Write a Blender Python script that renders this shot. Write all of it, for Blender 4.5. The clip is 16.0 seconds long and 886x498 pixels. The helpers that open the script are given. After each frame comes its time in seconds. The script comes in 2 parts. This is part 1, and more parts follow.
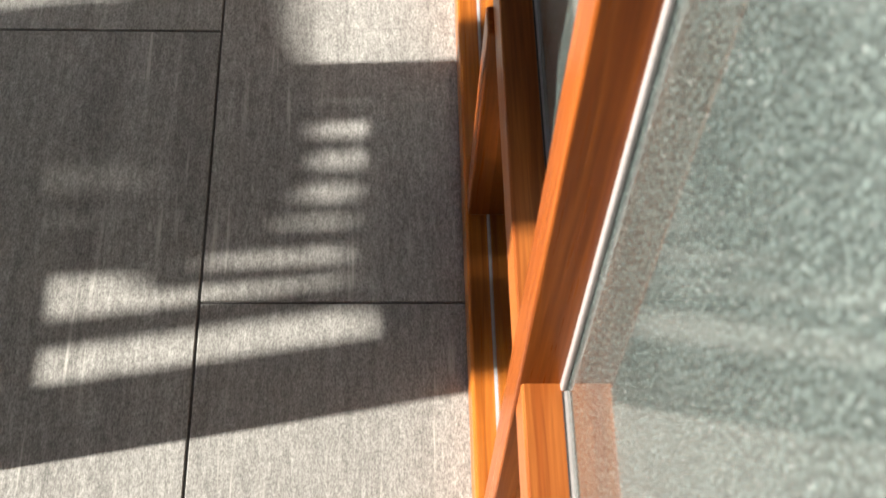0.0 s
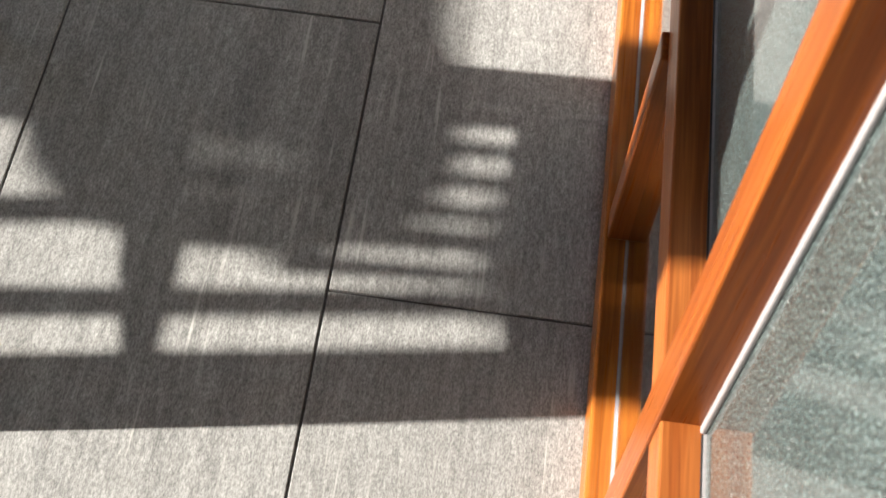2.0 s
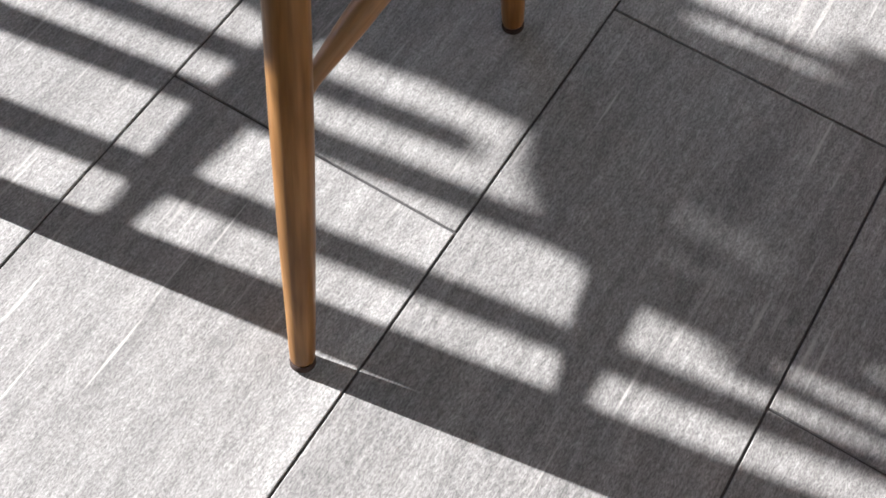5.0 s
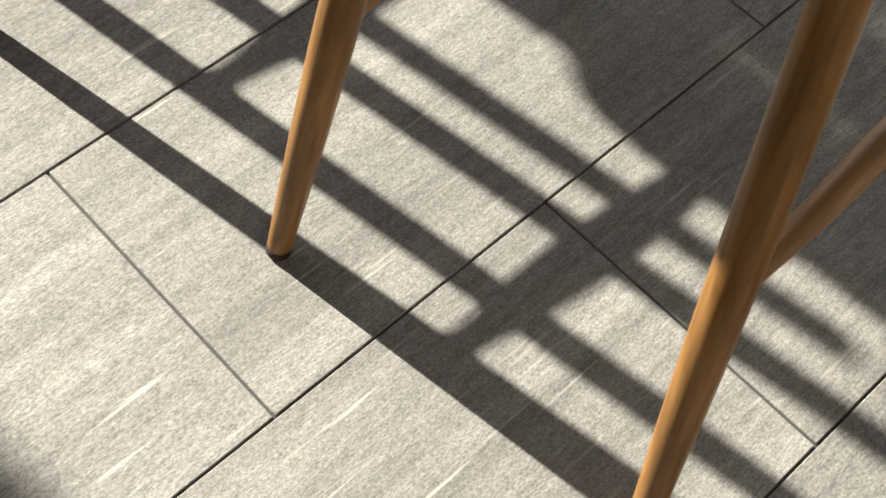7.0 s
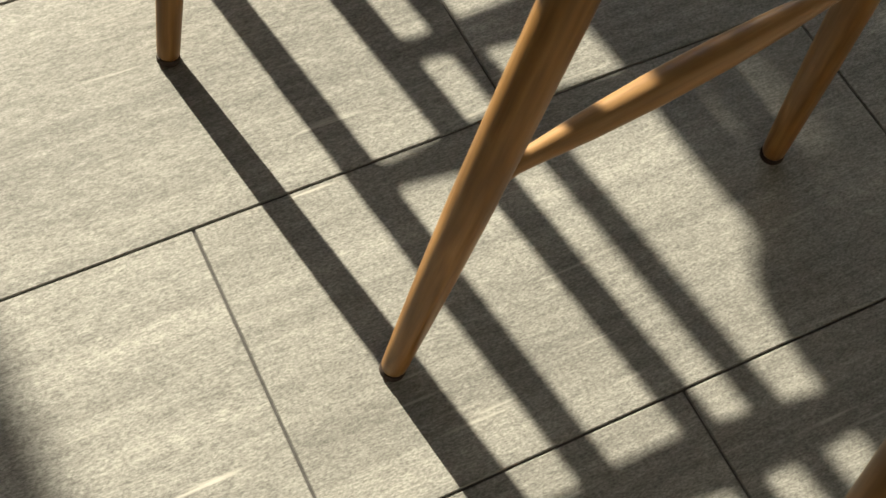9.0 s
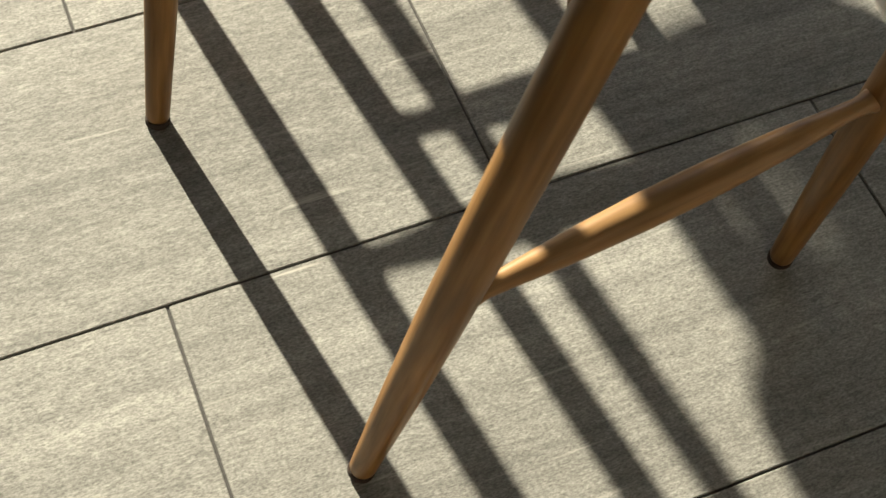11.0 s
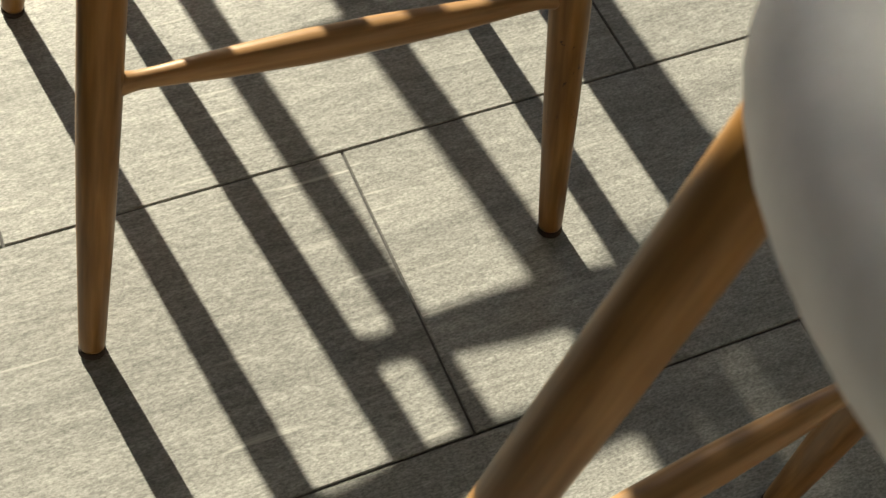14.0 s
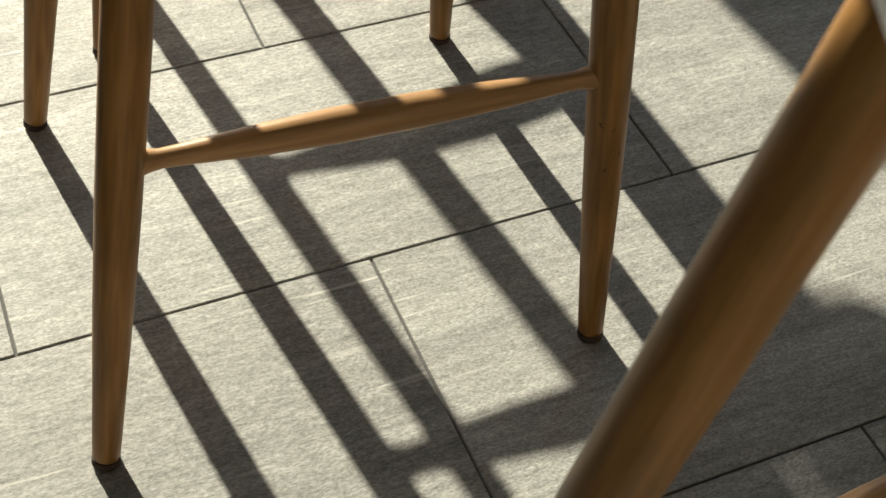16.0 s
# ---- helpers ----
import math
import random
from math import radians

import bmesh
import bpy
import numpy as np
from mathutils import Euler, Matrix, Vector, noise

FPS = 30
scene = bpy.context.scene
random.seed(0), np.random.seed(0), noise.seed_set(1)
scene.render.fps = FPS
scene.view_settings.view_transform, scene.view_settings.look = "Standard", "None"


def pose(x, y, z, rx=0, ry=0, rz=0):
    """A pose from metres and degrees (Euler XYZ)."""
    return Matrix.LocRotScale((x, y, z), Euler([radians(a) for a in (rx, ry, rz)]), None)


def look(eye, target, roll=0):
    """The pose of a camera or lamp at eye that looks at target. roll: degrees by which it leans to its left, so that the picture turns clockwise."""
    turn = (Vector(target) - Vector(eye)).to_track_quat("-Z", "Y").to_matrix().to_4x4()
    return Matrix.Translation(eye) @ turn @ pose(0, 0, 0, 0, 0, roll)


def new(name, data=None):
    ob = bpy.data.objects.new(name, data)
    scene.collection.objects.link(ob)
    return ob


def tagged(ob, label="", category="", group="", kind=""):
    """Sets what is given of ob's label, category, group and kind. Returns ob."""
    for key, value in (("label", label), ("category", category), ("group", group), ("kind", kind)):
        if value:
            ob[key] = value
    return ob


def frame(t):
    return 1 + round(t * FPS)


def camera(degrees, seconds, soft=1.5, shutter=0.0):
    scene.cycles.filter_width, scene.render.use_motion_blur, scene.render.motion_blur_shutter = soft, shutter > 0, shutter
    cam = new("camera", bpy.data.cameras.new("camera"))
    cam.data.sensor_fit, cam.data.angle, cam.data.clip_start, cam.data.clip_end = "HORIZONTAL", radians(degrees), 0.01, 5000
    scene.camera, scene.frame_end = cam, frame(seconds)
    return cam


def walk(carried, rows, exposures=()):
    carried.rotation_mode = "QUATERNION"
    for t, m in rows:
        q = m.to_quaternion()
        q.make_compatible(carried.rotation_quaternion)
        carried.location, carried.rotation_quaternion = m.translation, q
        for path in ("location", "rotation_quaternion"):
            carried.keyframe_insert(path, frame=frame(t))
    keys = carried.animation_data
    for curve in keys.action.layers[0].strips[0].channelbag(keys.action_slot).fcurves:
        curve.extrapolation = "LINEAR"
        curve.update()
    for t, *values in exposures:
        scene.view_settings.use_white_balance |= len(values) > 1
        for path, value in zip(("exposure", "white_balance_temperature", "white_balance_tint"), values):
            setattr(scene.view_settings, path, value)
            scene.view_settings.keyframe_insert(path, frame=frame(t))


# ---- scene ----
cam = camera(37.1, 16.0)
cam.data.dof.use_dof, cam.data.dof.focus_distance, cam.data.dof.aperture_fstop = True, 1.05, 20.0
PATH = [
    (0, (1.3551, -0.2467, 0.9948), (1.4482, 0.7856, -0.7156), 4.51),
    (0.5, (1.3443, -0.2530, 0.9974), (1.4274, 0.7901, -0.7069), 5.22),
    (1, (1.3383, -0.2529, 0.9991), (1.3882, 0.7907, -0.7063), 5.02),
    (1.5, (1.3328, -0.2486, 1.0024), (1.3380, 0.7860, -0.7093), 4.77),
    (2, (1.3205, -0.2390, 0.9842), (1.2715, 0.7951, -0.7270), 5.36),
    (2.5, (1.2869, -0.2345, 0.9898), (1.2003, 0.7783, -0.7326), 7.56),
    (3, (1.2697, -0.2364, 0.9866), (1.1240, 0.7566, -0.7433), 8.68),
    (3.2, (1.2568, -0.2366, 0.9917), (1.0898, 0.7431, -0.7439), 8.94),
    (5.3, (1.0931, -0.2297, 0.9893), (0.6628, 0.6565, -0.7512), 8.20),
    (5.5, (1.0725, -0.2363, 0.9672), (0.6121, 0.6596, -0.7607), 8.09),
    (6, (1.0252, -0.2297, 0.9616), (0.4958, 0.6207, -0.7694), 7.16),
    (6.5, (0.9796, -0.2286, 0.9510), (0.3758, 0.5737, -0.7787), 6.30),
    (7, (0.9385, -0.2305, 0.9502), (0.2826, 0.5511, -0.7699), 7.65),
    (7.5, (0.9171, -0.2016, 0.9621), (0.2092, 0.5091, -0.7682), 7.67),
    (8, (0.8997, -0.1808, 0.9498), (0.1183, 0.4771, -0.7696), 7.54),
    (8.5, (0.8916, -0.1435, 0.9524), (0.0483, 0.4357, -0.7662), 6.12),
    (10.8, (0.8412, -0.0181, 0.9550), (-0.0606, 0.4183, -0.7761), 4.65),
    (11, (0.8259, -0.0206, 0.9514), (-0.0757, 0.4314, -0.7757), 5.25),
    (11.5, (0.7818, -0.0151, 0.9480), (-0.1020, 0.4693, -0.7795), 6.66),
    (12, (0.7429, -0.0124, 0.9405), (-0.1425, 0.5028, -0.7773), 7.47),
    (12.5, (0.7135, -0.0070, 0.9349), (-0.1784, 0.5261, -0.7739), 7.87),
    (13, (0.7162, 0.0161, 0.9380), (-0.2035, 0.5646, -0.7512), 8.10),
    (13.5, (0.7026, 0.0279, 0.9343), (-0.2506, 0.5818, -0.7344), 7.93),
    (14, (0.6930, 0.0347, 0.9297), (-0.3039, 0.5826, -0.7152), 7.09),
    (14.5, (0.6926, 0.0314, 0.9139), (-0.3627, 0.5773, -0.6949), 5.74),
    (15, (0.7005, 0.0284, 0.8895), (-0.4140, 0.5843, -0.6753), 4.78),
    (15.5, (0.7069, 0.0321, 0.8660), (-0.4637, 0.5959, -0.6545), 3.94),
    (16, (0.7078, 0.0235, 0.8473), (-0.5044, 0.6149, -0.6294), 4.27),
]
EXPOSURES = [
    (0.0, 1.82, 6200, 15),
    (3.0, 1.84, 5850, 17),
    (5.5, 1.90, 5600, 21),
    (6.0, 1.91, 5950, 18),
    (7.0, 1.69, 6400, 13),
    (8.5, 1.45, 7000, 8),
    (11.0, 1.39, 7000, 7),
    (14.0, 1.41, 6900, 6),
    (16.0, 1.48, 6650, 6),
]
walk(cam, [(t, look(eye, target, roll)) for t, eye, target, roll in PATH], EXPOSURES)
# ---- light ----
SUN = Vector((2.15, 0.147, -1.0))
world = bpy.data.worlds.new("sky")
scene.world = world
world.use_nodes = True
wt = world.node_tree
wt.nodes.clear()
w_out = wt.nodes.new("ShaderNodeOutputWorld")
w_bg = wt.nodes.new("ShaderNodeBackground")
w_sky = wt.nodes.new("ShaderNodeTexSky")
w_sky.sky_type = "NISHITA"
w_sky.sun_disc = False
w_sky.sun_elevation = math.atan2(1.0, math.hypot(SUN.x, SUN.y))
w_sky.sun_rotation = math.atan2(-SUN.x, -SUN.y)
w_bg.inputs["Strength"].default_value = 0.106
wt.links.new(w_sky.outputs[0], w_bg.inputs[0])
wt.links.new(w_bg.outputs[0], w_out.inputs[0])
sun = new("sun", bpy.data.lights.new("sun", "SUN"))
sun.data.energy = 5.0
sun.data.angle = radians(0.66)
sun.data.color = (1.0, 0.94, 0.785)
sun.matrix_world = look((-6, 0, 3), Vector((-6, 0, 3)) + SUN)


# ---- materials ----
def mat(name):
    m = bpy.data.materials.new(name)
    m.use_nodes = True
    return m, m.node_tree, m.node_tree.nodes["Principled BSDF"]


def node(t, kind, **values):
    n = t.nodes.new(kind)
    for k, v in values.items():
        n.inputs[k].default_value = v
    return n


def noise_at(t, vec, scale, detail=4.0, rough=0.55, stretch=(1, 1, 1)):
    mp = node(t, "ShaderNodeMapping", Scale=stretch)
    t.links.new(vec, mp.inputs["Vector"])
    n = node(t, "ShaderNodeTexNoise", Scale=scale, Detail=detail, Roughness=rough)
    t.links.new(mp.outputs[0], n.inputs["Vector"])
    return n.outputs["Fac"]


def ramp(t, fac, *stops):
    n = t.nodes.new("ShaderNodeValToRGB")
    e = n.color_ramp.elements
    while len(e) < len(stops):
        e.new(0.5)
    for el, (p, c) in zip(e, stops):
        el.position = p
        el.color = (*c, 1) if len(c) == 3 else c
    t.links.new(fac, n.inputs[0])
    return n.outputs[0]


def mix(t, kind, fac, a, b):
    n = t.nodes.new("ShaderNodeMix")
    n.data_type = "RGBA"
    n.blend_type = kind
    for s, v in ((n.inputs[0], fac), (n.inputs[6], a), (n.inputs[7], b)):
        if isinstance(v, bpy.types.NodeSocket):
            t.links.new(v, s)
        elif isinstance(v, tuple):
            s.default_value = (*v, 1)
        else:
            s.default_value = v
    return n.outputs[2]


def bump(t, b, height, strength, distance):
    n = node(t, "ShaderNodeBump", Strength=strength, Distance=distance)
    t.links.new(height, n.inputs["Height"])
    t.links.new(n.outputs[0], b.inputs["Normal"])


def grey(v):
    return (v, v, v)


def tile_material():
    m, t, b = mat("grey_stone_tile")
    geo = t.nodes.new("ShaderNodeNewGeometry")
    info = t.nodes.new("ShaderNodeObjectInfo")
    sc = node(t, "ShaderNodeVectorMath")
    sc.operation = "MULTIPLY_ADD"
    sc.inputs[1].default_value = (1, 1, 1)
    shift = node(t, "ShaderNodeVectorMath")
    shift.operation = "SCALE"
    shift.inputs[0].default_value = (7.3, 11.1, 3.7)
    t.links.new(info.outputs["Random"], shift.inputs["Scale"])
    t.links.new(geo.outputs["Position"], sc.inputs[0])
    t.links.new(shift.outputs[0], sc.inputs[2])
    p = sc.outputs[0]
    speck = noise_at(t, p, 720, 3, 0.7, (1, 0.42, 1))
    grain = noise_at(t, p, 190, 4, 0.65, (1, 0.24, 1))
    streak = noise_at(t, p, 48, 5, 0.62, (1, 0.035, 1))
    fibre = noise_at(t, p, 420, 3, 0.6, (1, 0.2, 1))
    broad = noise_at(t, p, 13, 3, 0.55, (1, 0.13, 1))
    vein = noise_at(t, p, 150, 2, 0.5, (1, 0.045, 1))
    vein_gate = noise_at(t, p, 14, 2, 0.5, (1, 0.5, 1))
    c = ramp(t, broad, (0.3, (0.230, 0.226, 0.211)), (0.7, (0.302, 0.298, 0.280)))
    c = mix(t, "MULTIPLY", 1.0, c, ramp(t, streak, (0.3, grey(0.80)), (0.7, grey(1.17))))
    c = mix(t, "MULTIPLY", 1.0, c, ramp(t, grain, (0.3, grey(0.86)), (0.7, grey(1.13))))
    c = mix(t, "MULTIPLY", 1.0, c, ramp(t, speck, (0.32, grey(0.60)), (0.66, grey(1.38))))
    c = mix(t, "MULTIPLY", 1.0, c, ramp(t, fibre, (0.32, grey(0.80)), (0.68, grey(1.18))))
    line = ramp(t, vein, (0.64, grey(0)), (0.74, grey(1)))
    gate = ramp(t, vein_gate, (0.42, grey(0.1)), (0.62, grey(0.8)))
    c = mix(t, "MIX", mix(t, "MULTIPLY", 1.0, line, gate), c, (0.55, 0.53, 0.49))
    tone = node(t, "ShaderNodeMapRange")
    tone.inputs["To Min"].default_value = 0.9
    tone.inputs["To Max"].default_value = 1.08
    t.links.new(info.outputs["Random"], tone.inputs["Value"])
    c = mix(t, "MULTIPLY", 1.0, c, tone.outputs[0])
    t.links.new(c, b.inputs["Base Color"])
    t.links.new(ramp(t, grain, (0.3, grey(0.72)), (0.7, grey(0.58))), b.inputs["Roughness"])
    b.inputs["Specular IOR Level"].default_value = 0.25
    bump(t, b, mix(t, "ADD", 0.3, speck, grain), 0.3, 0.0007)
    return m


def wood_material(name, dark, mid, light, stretch, rough, band=22.0, stretch_fine=None, spots=0.0):
    m, t, b = mat(name)
    tc = t.nodes.new("ShaderNodeTexCoord")
    info = t.nodes.new("ShaderNodeObjectInfo")
    add = node(t, "ShaderNodeVectorMath")
    shift = node(t, "ShaderNodeVectorMath")
    shift.operation = "SCALE"
    shift.inputs[0].default_value = (1.7, 2.9, 5.3)
    t.links.new(info.outputs["Random"], shift.inputs["Scale"])
    t.links.new(tc.outputs["Object"], add.inputs[0])
    t.links.new(shift.outputs[0], add.inputs[1])
    p = add.outputs[0]
    figure = noise_at(t, p, band, 3, 0.5, stretch)
    fine = noise_at(t, p, band * 9, 4, 0.6, stretch_fine or stretch)
    blot = noise_at(t, p, 9, 2, 0.5)
    rings = node(t, "ShaderNodeMath")
    rings.operation = "PINGPONG"
    rings.inputs[1].default_value = 0.09
    t.links.new(figure, rings.inputs[0])
    c = ramp(t, rings.outputs[0], (0.0, dark), (0.045, mid), (0.09, light))
    c = mix(t, "MULTIPLY", 1.0, c, ramp(t, fine, (0.3, grey(0.80)), (0.68, grey(1.13))))
    c = mix(t, "MULTIPLY", 1.0, c, ramp(t, blot, (0.3, grey(0.85)), (0.7, grey(1.1))))
    if spots:
        sp = noise_at(t, p, 170, 2, 0.5)
        where = noise_at(t, p, 11, 1, 0.5)
        dot = mix(t, "MULTIPLY", 1.0, ramp(t, sp, (0.67, grey(0)), (0.7, grey(1))), ramp(t, where, (0.55, grey(0)), (0.62, grey(spots))))
        c = mix(t, "MIX", dot, c, (0.05, 0.025, 0.012))
    t.links.new(c, b.inputs["Base Color"])
    t.links.new(ramp(t, fine, (0.3, grey(rough + 0.08)), (0.7, grey(rough - 0.05))), b.inputs["Roughness"])
    b.inputs["Specular IOR Level"].default_value = 0.24
    bump(t, b, fine, 0.12, 0.0006)
    return m


def frosted_material():
    m, t, b = mat("frosted_glass")
    geo = t.nodes.new("ShaderNodeNewGeometry")
    p = geo.outputs["Position"]
    fleck = noise_at(t, p, 500, 2, 0.65, (1, 1, 0.8))
    fine = noise_at(t, p, 1150, 2, 0.6)
    cloud = noise_at(t, p, 95, 3, 0.6, (1, 1, 0.6))
    smear = noise_at(t, p, 7, 3, 0.5)
    c = ramp(t, smear, (0.3, (0.046, 0.063, 0.060)), (0.7, (0.066, 0.084, 0.080)))
    # Bright end of the flecks paints sun sparkle into the base colour.
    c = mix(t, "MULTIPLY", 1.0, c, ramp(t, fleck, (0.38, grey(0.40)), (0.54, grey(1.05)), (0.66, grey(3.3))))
    c = mix(t, "MULTIPLY", 1.0, c, ramp(t, fine, (0.36, grey(0.62)), (0.64, grey(1.4))))
    c = mix(t, "MULTIPLY", 1.0, c, ramp(t, cloud, (0.35, grey(0.88)), (0.65, grey(1.14))))
    # Near-white specks are highlights painted into the colour, not marks in the glass.
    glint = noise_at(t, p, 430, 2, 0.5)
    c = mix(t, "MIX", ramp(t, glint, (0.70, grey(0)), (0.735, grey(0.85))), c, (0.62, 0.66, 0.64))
    t.links.new(c, b.inputs["Base Color"])
    b.inputs["Roughness"].default_value = 0.35
    b.inputs["Coat Weight"].default_value = 1.0
    b.inputs["Coat IOR"].default_value = 1.5
    b.inputs["Coat Roughness"].default_value = 0.05
    bump(t, b, mix(t, "ADD", 0.5, fleck, fine), 0.7, 0.0012)
    return m


def plain_material(name, col, rough=0.5, vary=0.12, scale=40.0, metal=0.0, relief=0.1):
    m, t, b = mat(name)
    p = t.nodes.new("ShaderNodeNewGeometry").outputs["Position"]
    n = noise_at(t, p, scale, 4, 0.6)
    c = mix(t, "MULTIPLY", 1.0, col, ramp(t, n, (0.3, grey(1 - vary)), (0.7, grey(1 + vary))))
    t.links.new(c, b.inputs["Base Color"])
    b.inputs["Roughness"].default_value = rough
    b.inputs["Metallic"].default_value = metal
    bump(t, b, n, relief, 0.001)
    return m


def glass_material():
    m, t, b = mat("clear_glass")
    b.inputs["Base Color"].default_value = (0.93, 0.97, 0.95, 1)
    b.inputs["Roughness"].default_value = 0.02
    b.inputs["Transmission Weight"].default_value = 1.0
    b.inputs["IOR"].default_value = 1.45
    return m


def mesh_material():
    """Open weave: most of the light is stopped by the threads."""
    m, t, b = mat("woven_mesh")
    b.inputs["Base Color"].default_value = (0.7, 0.68, 0.65, 1)
    b.inputs["Roughness"].default_value = 0.7
    clear = t.nodes.new("ShaderNodeBsdfTransparent")
    both = node(t, "ShaderNodeMixShader", Fac=0.70)
    o = t.nodes["Material Output"]
    t.links.new(clear.outputs[0], both.inputs[1])
    t.links.new(b.outputs[0], both.inputs[2])
    t.links.new(both.outputs[0], o.inputs[0])
    return m


M_tile = tile_material()
M_grout = plain_material("dark_grout", (0.075, 0.072, 0.07), 0.9, 0.25, 300)
M_oak = wood_material("oak_legs", (0.18, 0.087, 0.024), (0.225, 0.112, 0.032), (0.265, 0.137, 0.043), (1, 1, 0.12), 0.36, 30, (1, 1, 0.05))
M_scuffed = wood_material("scuffed_oak", (0.185, 0.089, 0.024), (0.23, 0.115, 0.033), (0.27, 0.140, 0.045), (1, 1, 0.12), 0.38, 30, (1, 1, 0.05), 0.9)
M_oak_pale = wood_material("oak_stretchers", (0.26, 0.144, 0.062), (0.30, 0.169, 0.076), (0.34, 0.196, 0.090), (1, 1, 0.07), 0.32, 30, (1, 1, 0.035))
M_red_y = wood_material("stained_wood_along_y", (0.21, 0.054, 0.006), (0.28, 0.082, 0.010), (0.34, 0.110, 0.014), (1, 0.035, 1), 0.30, 60, (1, 0.02, 1))
M_red_mid = wood_material("red_stained_wood_along_y", (0.20, 0.052, 0.010), (0.25, 0.072, 0.014), (0.29, 0.090, 0.018), (1, 0.035, 1), 0.34, 80, (1, 0.02, 1))
M_red_z = wood_material("stained_wood_along_z", (0.19, 0.044, 0.006), (0.225, 0.056, 0.007), (0.265, 0.071, 0.010), (1, 1, 0.035), 0.30, 60, (1, 1, 0.02))
M_white = plain_material("white_padded_leather", (0.80, 0.80, 0.81), 0.45, 0.06, 60, 0, 0.15)
M_mesh = mesh_material()
M_pad = plain_material("dark_brown_felt", (0.03, 0.016, 0.011), 0.85, 0.3, 500)
M_frost = frosted_material()
M_glass = glass_material()
M_seal = plain_material("pale_silicone_bead", (0.30, 0.28, 0.275), 0.25, 0.1, 200)
M_gasket = plain_material("dark_rubber_gasket", (0.02, 0.018, 0.017), 0.6, 0.2, 300)
# Tones for unseen surfaces: dark and bluish so their bounce keeps the shade cool.
M_wall = plain_material("painted_wall", (0.12, 0.14, 0.165), 0.8, 0.05, 8)
M_dark = plain_material("dark_ceiling", (0.045, 0.054, 0.065), 0.8, 0.06, 6)


# ---- building helpers ----
def part(name, bm, material, parent=None, label="", kind=""):
    me = bpy.data.meshes.new(name)
    bmesh.ops.recalc_face_normals(bm, faces=bm.faces)
    bm.to_mesh(me)
    bm.free()
    me.materials.append(material)
    ob = new(name, me)
    if parent:
        ob.parent = parent
    return tagged(ob, label, kind=kind)


def box(x0, x1, y0, y1, z0, z1, bevel=0.0, seg=2):
    bm = bmesh.new()
    bmesh.ops.create_cube(bm, size=1)
    for v in bm.verts:
        v.co = Vector(((x0 + x1) / 2 + v.co.x * (x1 - x0), (y0 + y1) / 2 + v.co.y * (y1 - y0), (z0 + z1) / 2 + v.co.z * (z1 - z0)))
    if bevel:
        bmesh.ops.bevel(bm, geom=bm.edges[:], offset=bevel, segments=seg, affect="EDGES", profile=0.5)
    return bm


def turned(p0, p1, profile, seg=28):
    """A round stick from p0 to p1; profile: rows of share of the length and radius."""
    p0, p1 = Vector(p0), Vector(p1)
    d = p1 - p0
    q = d.to_track_quat("Z", "X").to_matrix()
    bm = bmesh.new()
    rings = []
    for s, r in profile:
        c = p0 + d * s
        rings.append([bm.verts.new(c + q @ Vector((r * math.cos(a), r * math.sin(a), 0))) for a in (2 * math.pi * k / seg for k in range(seg))])
    for a, b in zip(rings, rings[1:]):
        for k in range(seg):
            bm.faces.new((a[k], a[(k + 1) % seg], b[(k + 1) % seg], b[k])).smooth = True
    bm.faces.new(rings[0][::-1])
    bm.faces.new(rings[-1])
    return bm


def along(name, p0, p1, profile, material, parent, seg=28, label=""):
    """A turned piece whose own z runs from p0 to p1, so that the grain follows it."""
    p0, p1 = Vector(p0), Vector(p1)
    ob = part(name, turned((0, 0, 0), (0, 0, (p1 - p0).length), profile, seg), material, parent, label)
    ob.location = p0
    ob.rotation_mode = "QUATERNION"
    ob.rotation_quaternion = Vector((0, 0, 1)).rotation_difference(p1 - p0)
    return ob


def slab(outline, z0, z1, bevel, seg=3):
    """An upright-sided plate over an outline, with rounded edges."""
    bm = bmesh.new()
    f = bm.faces.new([bm.verts.new((x, y, z0)) for x, y in outline])
    ext = bmesh.ops.extrude_face_region(bm, geom=[f])
    for v in ext["geom"]:
        if isinstance(v, bmesh.types.BMVert):
            v.co.z = z1
    edges = [e for e in bm.edges if abs(e.verts[0].co.z - e.verts[1].co.z) < 1e-6]
    bmesh.ops.bevel(bm, geom=edges, offset=bevel, segments=seg, affect="EDGES", profile=0.5)
    for f in bm.faces:
        f.smooth = True
    return bm


def ring(r_out, r_in, z0, z1, cx, cy, square=2.25, seg=64):
    """A padded ring with a rounded section, a slightly squared outline and stitched dents."""
    bm = bmesh.new()
    loops = []
    rm, hw, hz = (r_out + r_in) / 2, (r_out - r_in) / 2, (z1 - z0) / 2
    for k in range(seg):
        a = 2 * math.pi * k / seg
        c, d = abs(math.cos(a)), abs(math.sin(a))
        sq = (c ** square + d ** square) ** (-1 / square)
        dent = 1.0 - 0.10 * abs(math.cos(4 * a)) ** 30
        row = []
        for j in range(16):
            b = 2 * math.pi * j / 16
            u = math.copysign(abs(math.cos(b)) ** 0.7, math.cos(b)) * hw
            w = math.copysign(abs(math.sin(b)) ** 0.7, math.sin(b)) * hz * dent
            r = (rm + u * dent) * (sq if u > 0 else 1.0)
            row.append(bm.verts.new((cx + r * math.cos(a), cy + r * math.sin(a), (z0 + z1) / 2 + w)))
        loops.append(row)
    for k in range(seg):
        p, q = loops[k], loops[(k + 1) % seg]
        for j in range(16):
            bm.faces.new((p[j], q[j], q[(j + 1) % 16], p[(j + 1) % 16])).smooth = True
    return bm


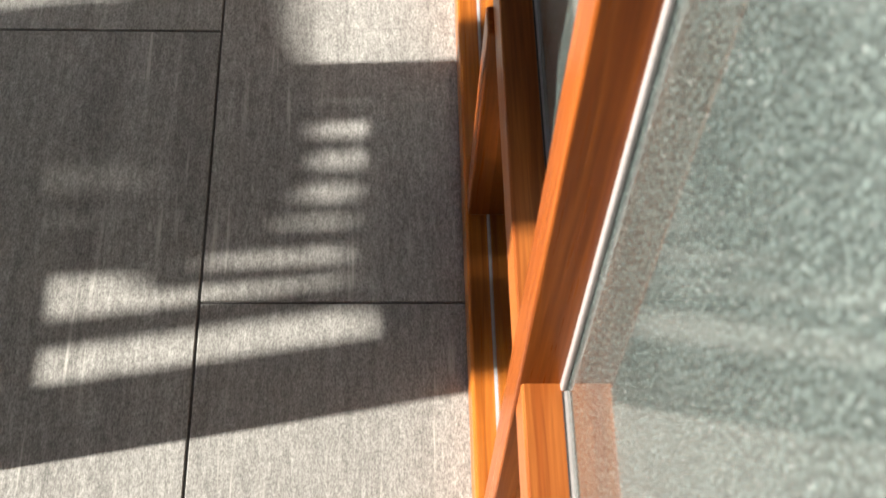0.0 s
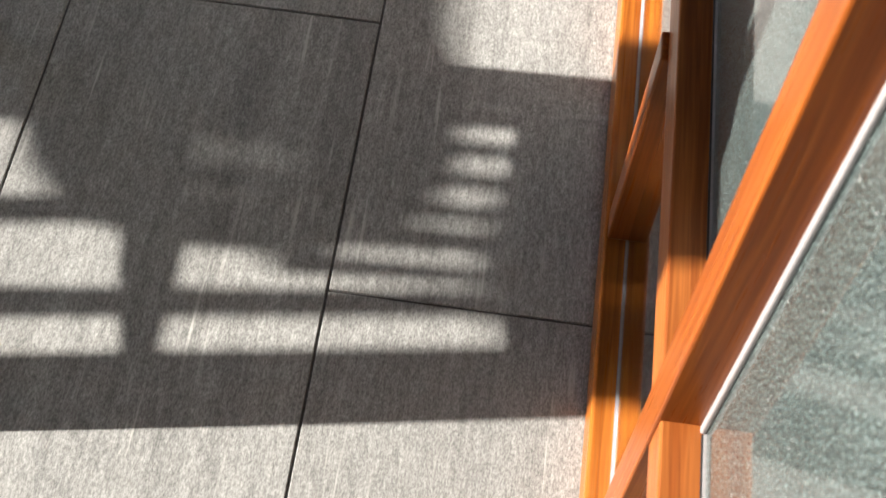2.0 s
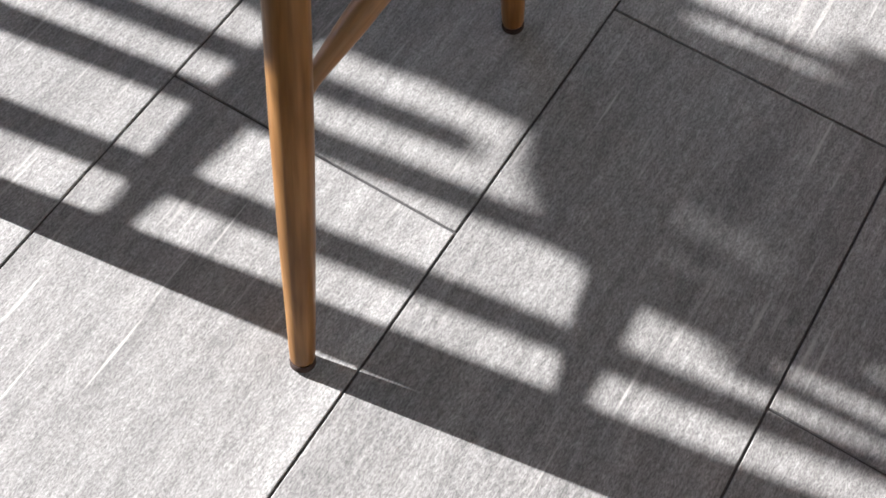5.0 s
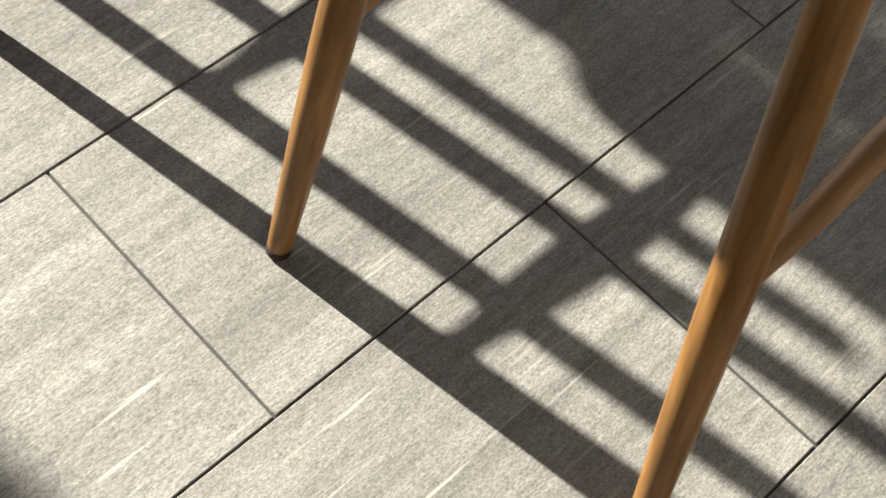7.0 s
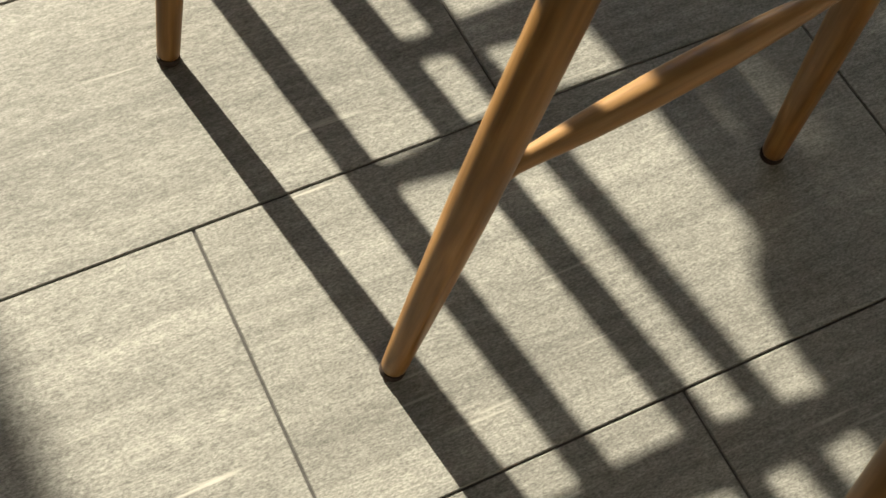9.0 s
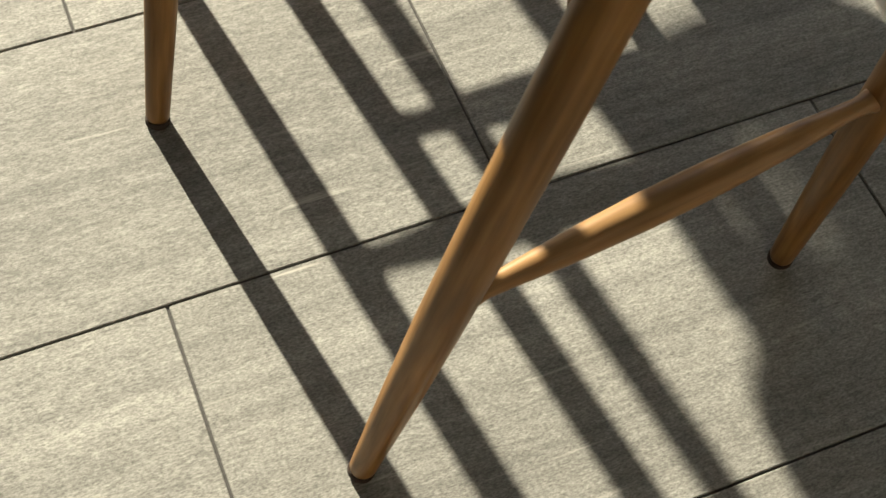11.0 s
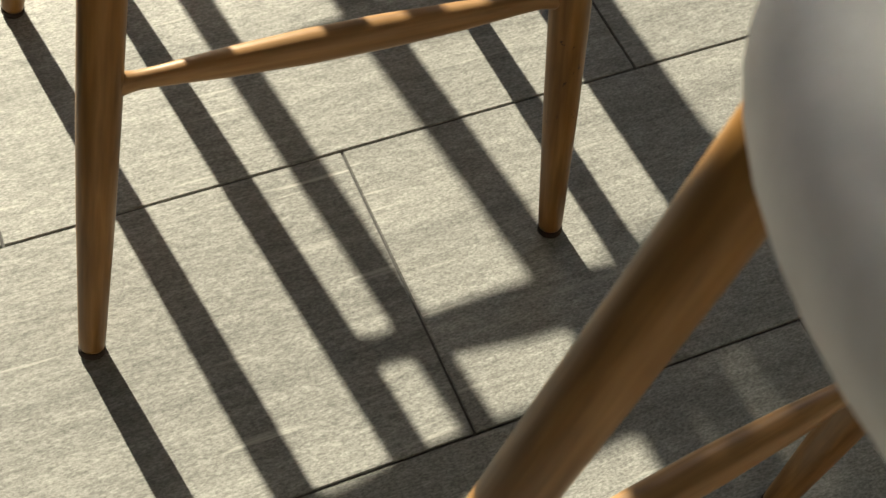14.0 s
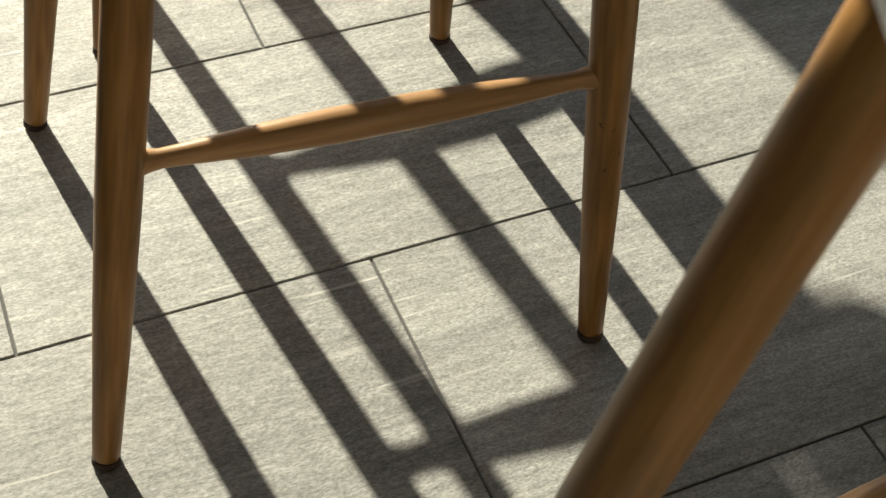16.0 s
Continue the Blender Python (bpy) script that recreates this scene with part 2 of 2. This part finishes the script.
# ---- the room ----
X_GLASS = 1.460
floor = tagged(part("floor", box(-3.3, 4.0, -3.0, 4.5, -0.2, -0.0022), M_grout), "grey stone-look porcelain tiled floor in running bond", "floor", kind="structure")
# Ceiling and walls are unseen, added to cut sky fill; the west stays open for sun.
ceiling = tagged(part("ceiling", box(-3.3, 4.0, -3.0, 4.5, 3.6, 3.8), M_dark), "plain dark unseen ceiling added to hold back sky light", "ceiling", kind="structure")
wall_south = tagged(part("wall_south", box(-3.3, 4.0, -3.2, -3.0, -0.2, 3.8), M_dark), "plain unseen wall added to hold back sky light", "wall", kind="structure")
wall_north = tagged(part("wall_north", box(-3.3, 4.0, 4.5, 4.7, -0.2, 3.8), M_wall), "plain unseen wall added to hold back sky light", "wall", kind="structure")
wall_east = tagged(part("wall_east", box(4.0, 4.2, -3.2, 4.7, -0.2, 3.8), M_wall), "plain unseen wall added to hold back sky light", "wall", kind="structure")
wall_west = tagged(part("wall_west", box(-3.5, -3.3, -3.2, 4.7, 3.35, 3.8), M_wall), "unseen wall added above the side left open for the sun", "wall", kind="structure")
# Unseen wall, placed for the soft floor shadow edge; low enough to leave the glass sunlit.
wall_jamb = tagged(part("wall_jamb", box(-3.5, -3.3, -3.2, -0.438, -0.2, 2.25), M_wall), "plain unseen part-height wall added to cast the soft shadow edge on the floor", "wall", kind="structure")


# ---- the glazed partition ----
def partition():
    root = tagged(new("glazed_partition"), "orange-stained wooden partition with frosted glass above clear panes", "partition", kind="structure")
    y0, y1 = -2.6, 3.4
    part("bottom_rail", box(1.427, 1.468, y0, y1, 0, 0.040, 0.0025), M_red_y, root)
    part("mid_rail", box(1.4345, 1.486, y0, y1, 0.279, 0.3165, 0.0016), M_red_mid, root)
    posts = [-2.05, -1.5, -0.98, -0.46, 0.0735]
    for y in posts:
        part("post", box(1.4322, 1.488, y, y + 0.031, 0.040, 2.3, 0.0016), M_red_z, root)
    part("post", box(1.4322, 1.488, 1.55, 1.581, 0.040, 2.3, 0.0016), M_red_z, root)
    for y in (0.363, 0.652, 0.94, 1.24):
        part("baluster", box(1.4295, 1.466, y, y + 0.026, 0.040, 0.279, 0.002), M_red_z, root)
    part("head_rail", box(1.43, 1.49, y0, y1, 2.3, 3.6, 0.003), M_red_y, root)
    uprights = posts + [1.55, 3.4]
    for a, b in zip(uprights, uprights[1:]):
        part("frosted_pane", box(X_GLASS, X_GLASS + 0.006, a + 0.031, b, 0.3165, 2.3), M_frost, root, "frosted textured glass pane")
        part("bead", box(X_GLASS - 0.0036, X_GLASS, b - 0.0052, b, 0.3165, 2.3, 0.0012), M_seal, root)
        part("gasket", box(X_GLASS - 0.0028, X_GLASS - 0.0016, a + 0.031, b - 0.0054, 0.3165, 0.3173), M_gasket, root)
        part("bead", box(X_GLASS - 0.0016, X_GLASS, a + 0.031, b - 0.0054, 0.3165, 0.3183), M_seal, root)
    lowers = [-2.05, -1.5, -0.98, -0.46, 0.0735, 0.363, 0.652, 0.94, 1.24, 1.55, 3.4]
    for a, b in zip(lowers, lowers[1:]):
        pane = part("clear_pane", box(1.4465, 1.4505, a + 0.03, b, 0.040, 0.279), M_glass, root, "clear glass pane")
        pane.visible_shadow = False
        part("bead", box(1.4452, 1.4518, a + 0.03, b, 0.040, 0.0425), M_seal, root)
    return root


partition()


# ---- bar stools ----
TOP = 0.712
Z_STRETCH = 0.260


def stool(feet, label="", seat_at=(0.045, 0.018), scuffed=-1, lean=(0.10, 0.10, 0.19, 0.07), band_top=0.946, drop=0.0, slopes=None, band_end=0.09, seat_r=0.158, rim=0.062, square=2.25):
    """A stool on four feet, near left, near right, far left, far right; slopes: how each leg leans, in the room."""
    feet = [Vector((x, y, 0)) for x, y in feet]
    mid = sum(feet, Vector()) / 4
    ax = ((feet[1] + feet[3]) - (feet[0] + feet[2])).normalized()
    ay = Vector((-ax.y, ax.x, 0))
    root = new("bar_stool")
    root.location = mid
    root.rotation_euler = (0, 0, math.atan2(ax.y, ax.x))
    inv = Matrix.Rotation(-math.atan2(ax.y, ax.x), 3, "Z")
    local = [inv @ (f - mid) for f in feet]
    axes = []
    for k, (f, (sx, sy)) in enumerate(zip(local, ((1, 1), (-1, 1), (1, -1), (-1, -1)))):
        up = Vector((lean[0] if sx > 0 else -lean[1], lean[2] if sy > 0 else -lean[3], 1))
        if slopes:
            up = inv @ Vector((*slopes[k], 1))
        axes.append((f, up))
        base = f + up * 0.0065
        top = f + up * TOP
        leg = along("leg", base, top, [(0, 0.0096), (0.004, 0.0104), (0.02, 0.0108), (0.2, 0.0140), (0.32, 0.0153), (0.45, 0.0157), (0.6, 0.0156), (0.75, 0.0150), (0.9, 0.0142), (1, 0.0136)], M_scuffed if k == scuffed else M_oak, root, 36)
        part("foot_pad", turned((0, 0, -0.0068), (0, 0, 0.0004), [(0, 0.0100), (0.15, 0.0107), (0.85, 0.0107), (1, 0.0102)], 24), M_pad, leg, "dark brown felt pad")
    for a, b in ((0, 2), (1, 3)):
        p = axes[a][0] + axes[a][1] * Z_STRETCH
        q = axes[b][0] + axes[b][1] * Z_STRETCH
        along("stretcher", p, q, [(0.03, 0.0095), (0.05, 0.0078), (0.075, 0.0066), (0.12, 0.0072), (0.25, 0.0102), (0.42, 0.0122), (0.58, 0.0122), (0.75, 0.0102), (0.88, 0.0072), (0.925, 0.0066), (0.95, 0.0078), (0.97, 0.0095)], M_oak_pale, root, 24)
    # seat: a padded ring round a woven middle, with a low spindle arm on one side
    cx, cy = seat_at
    seat = part("seat", ring(seat_r, seat_r - rim, 0.688 - drop, 0.742 - drop, cx, cy, square), M_white, root, "white padded seat ring")
    circle = [2 * math.pi * k / 24 for k in range(24)]
    part("woven_panel", slab([(cx + (seat_r - rim + 0.006) * math.cos(a), cy + (seat_r - rim + 0.006) * math.sin(a)) for a in circle], 0.713 - drop, 0.716 - drop, 0.0008, 1), M_mesh, seat, "open woven mesh panel")
    corners = [Vector((cx + 0.118 * sx, cy + 0.083 * sy, 0.704 - drop)) for sx, sy in ((-1, -1), (1, -1), (1, 1), (-1, 1))]
    for a, b in zip(corners, corners[1:] + corners[:1]):
        along("seat_rail", a, b, [(0, 0.0105), (0.5, 0.0112), (1, 0.0105)], M_oak, seat, 16)
    ax0 = cx + 0.105
    arm = part("back_band", box(ax0 - 0.008, ax0 + 0.008, cy - 0.18, cy + band_end, 0.874, band_top, 0.006, 3), M_white, root, "white back band")
    for y in (-0.155, -0.125, -0.091, -0.056, -0.021, 0.015, 0.05):
        if y > band_end - 0.01:
            continue
        part("spindle", turned((ax0, cy + y, 0.726), (ax0, cy + y, 0.880), [(0, 0.0125), (0.25, 0.0108), (0.5, 0.0098), (0.75, 0.0108), (1, 0.0125)], 14), M_white, arm)
    for deg in (251, 220, 190, 161):
        px, py = cx + (seat_r - 0.020) * math.cos(radians(deg)), cy + (seat_r - 0.020) * math.sin(radians(deg))
        part("rim_spindle", turned((px, py, 0.712 - drop), (px, py, 0.885), [(0, 0.0118), (0.06, 0.0102), (0.15, 0.0090), (0.5, 0.0082), (1, 0.0086)], 24), M_white, seat)
    return tagged(root, label or "bar stool with tapered round oak legs and a white seat", "stool", "bar stools in a row")


stool([(0.4875, 0.0967), (0.8587, 0.1259), (0.4377, 0.4905), (0.8292, 0.5252)], seat_at=(-0.015, 0.062), band_top=0.98, drop=0.012, seat_r=0.192,
      slopes=[(0.0573, 0.1988), (-0.1633, 0.2195), (0.0762, -0.0337), (-0.1092, -0.0547)])
stool([(-0.263, 0.067), (0.1233, 0.0427), (-0.256, 0.472), (0.1429, 0.4398)], "bar stool with a white seat and one scuffed oak leg", scuffed=3, band_top=0.98,
      slopes=[(0.090, 0.1905), (-0.1261, 0.202), (0.085, -0.045), (-0.1089, -0.0335)])
stool([(-0.705, 0.165), (-0.345, 0.150), (-0.70, 0.56), (-0.325, 0.548)], seat_at=(0.012, 0.018), drop=-0.03, rim=0.02, lean=(0.05, 0.05, 0.165, 0.07))
stool([(-1.06, 0.262), (-0.69, 0.317), (-1.11, 0.555), (-0.735, 0.585)], seat_at=(0.035, 0.036), seat_r=0.170, rim=0.03, square=3.2, lean=(0.05, 0.05, 0.12, 0.07))
stool([(-1.43, 0.385), (-1.05, 0.415), (-1.44, 0.79), (-1.06, 0.81)], seat_at=(0.075, -0.132), rim=0.03, square=3.2, band_end=0.03)
# Unseen upright panel, added only to throw the wide shadow behind the stools.
counter = tagged(part("counter_panel", box(-2.04, -2.0, 0.655, 1.9, 0, 1.1, 0.004), M_wall), "plain unseen panel added to cast the wide shadow across the tiles", "counter")

# ---- the tiles of the floor ----
GAP = 0.0025
tile_mesh = None
tiles = []
for i in range(-10, 13):
    for j in range(-3, 4):
        tiles.append((i * 0.3, j * 0.6 + (0.0 if i % 2 else 0.3)))
bm = box(GAP / 2, 0.3 - GAP / 2, GAP / 2, 0.6 - GAP / 2, -0.006, 0.0, 0.0006, 1)
for x, y in tiles:
    if tile_mesh is None:
        first = part("tile", bm, M_tile, floor)
        tile_mesh = first.data
        ob = first
    else:
        ob = new("tile", tile_mesh)
        ob.parent = floor
    ob.location = (x, y, 0)
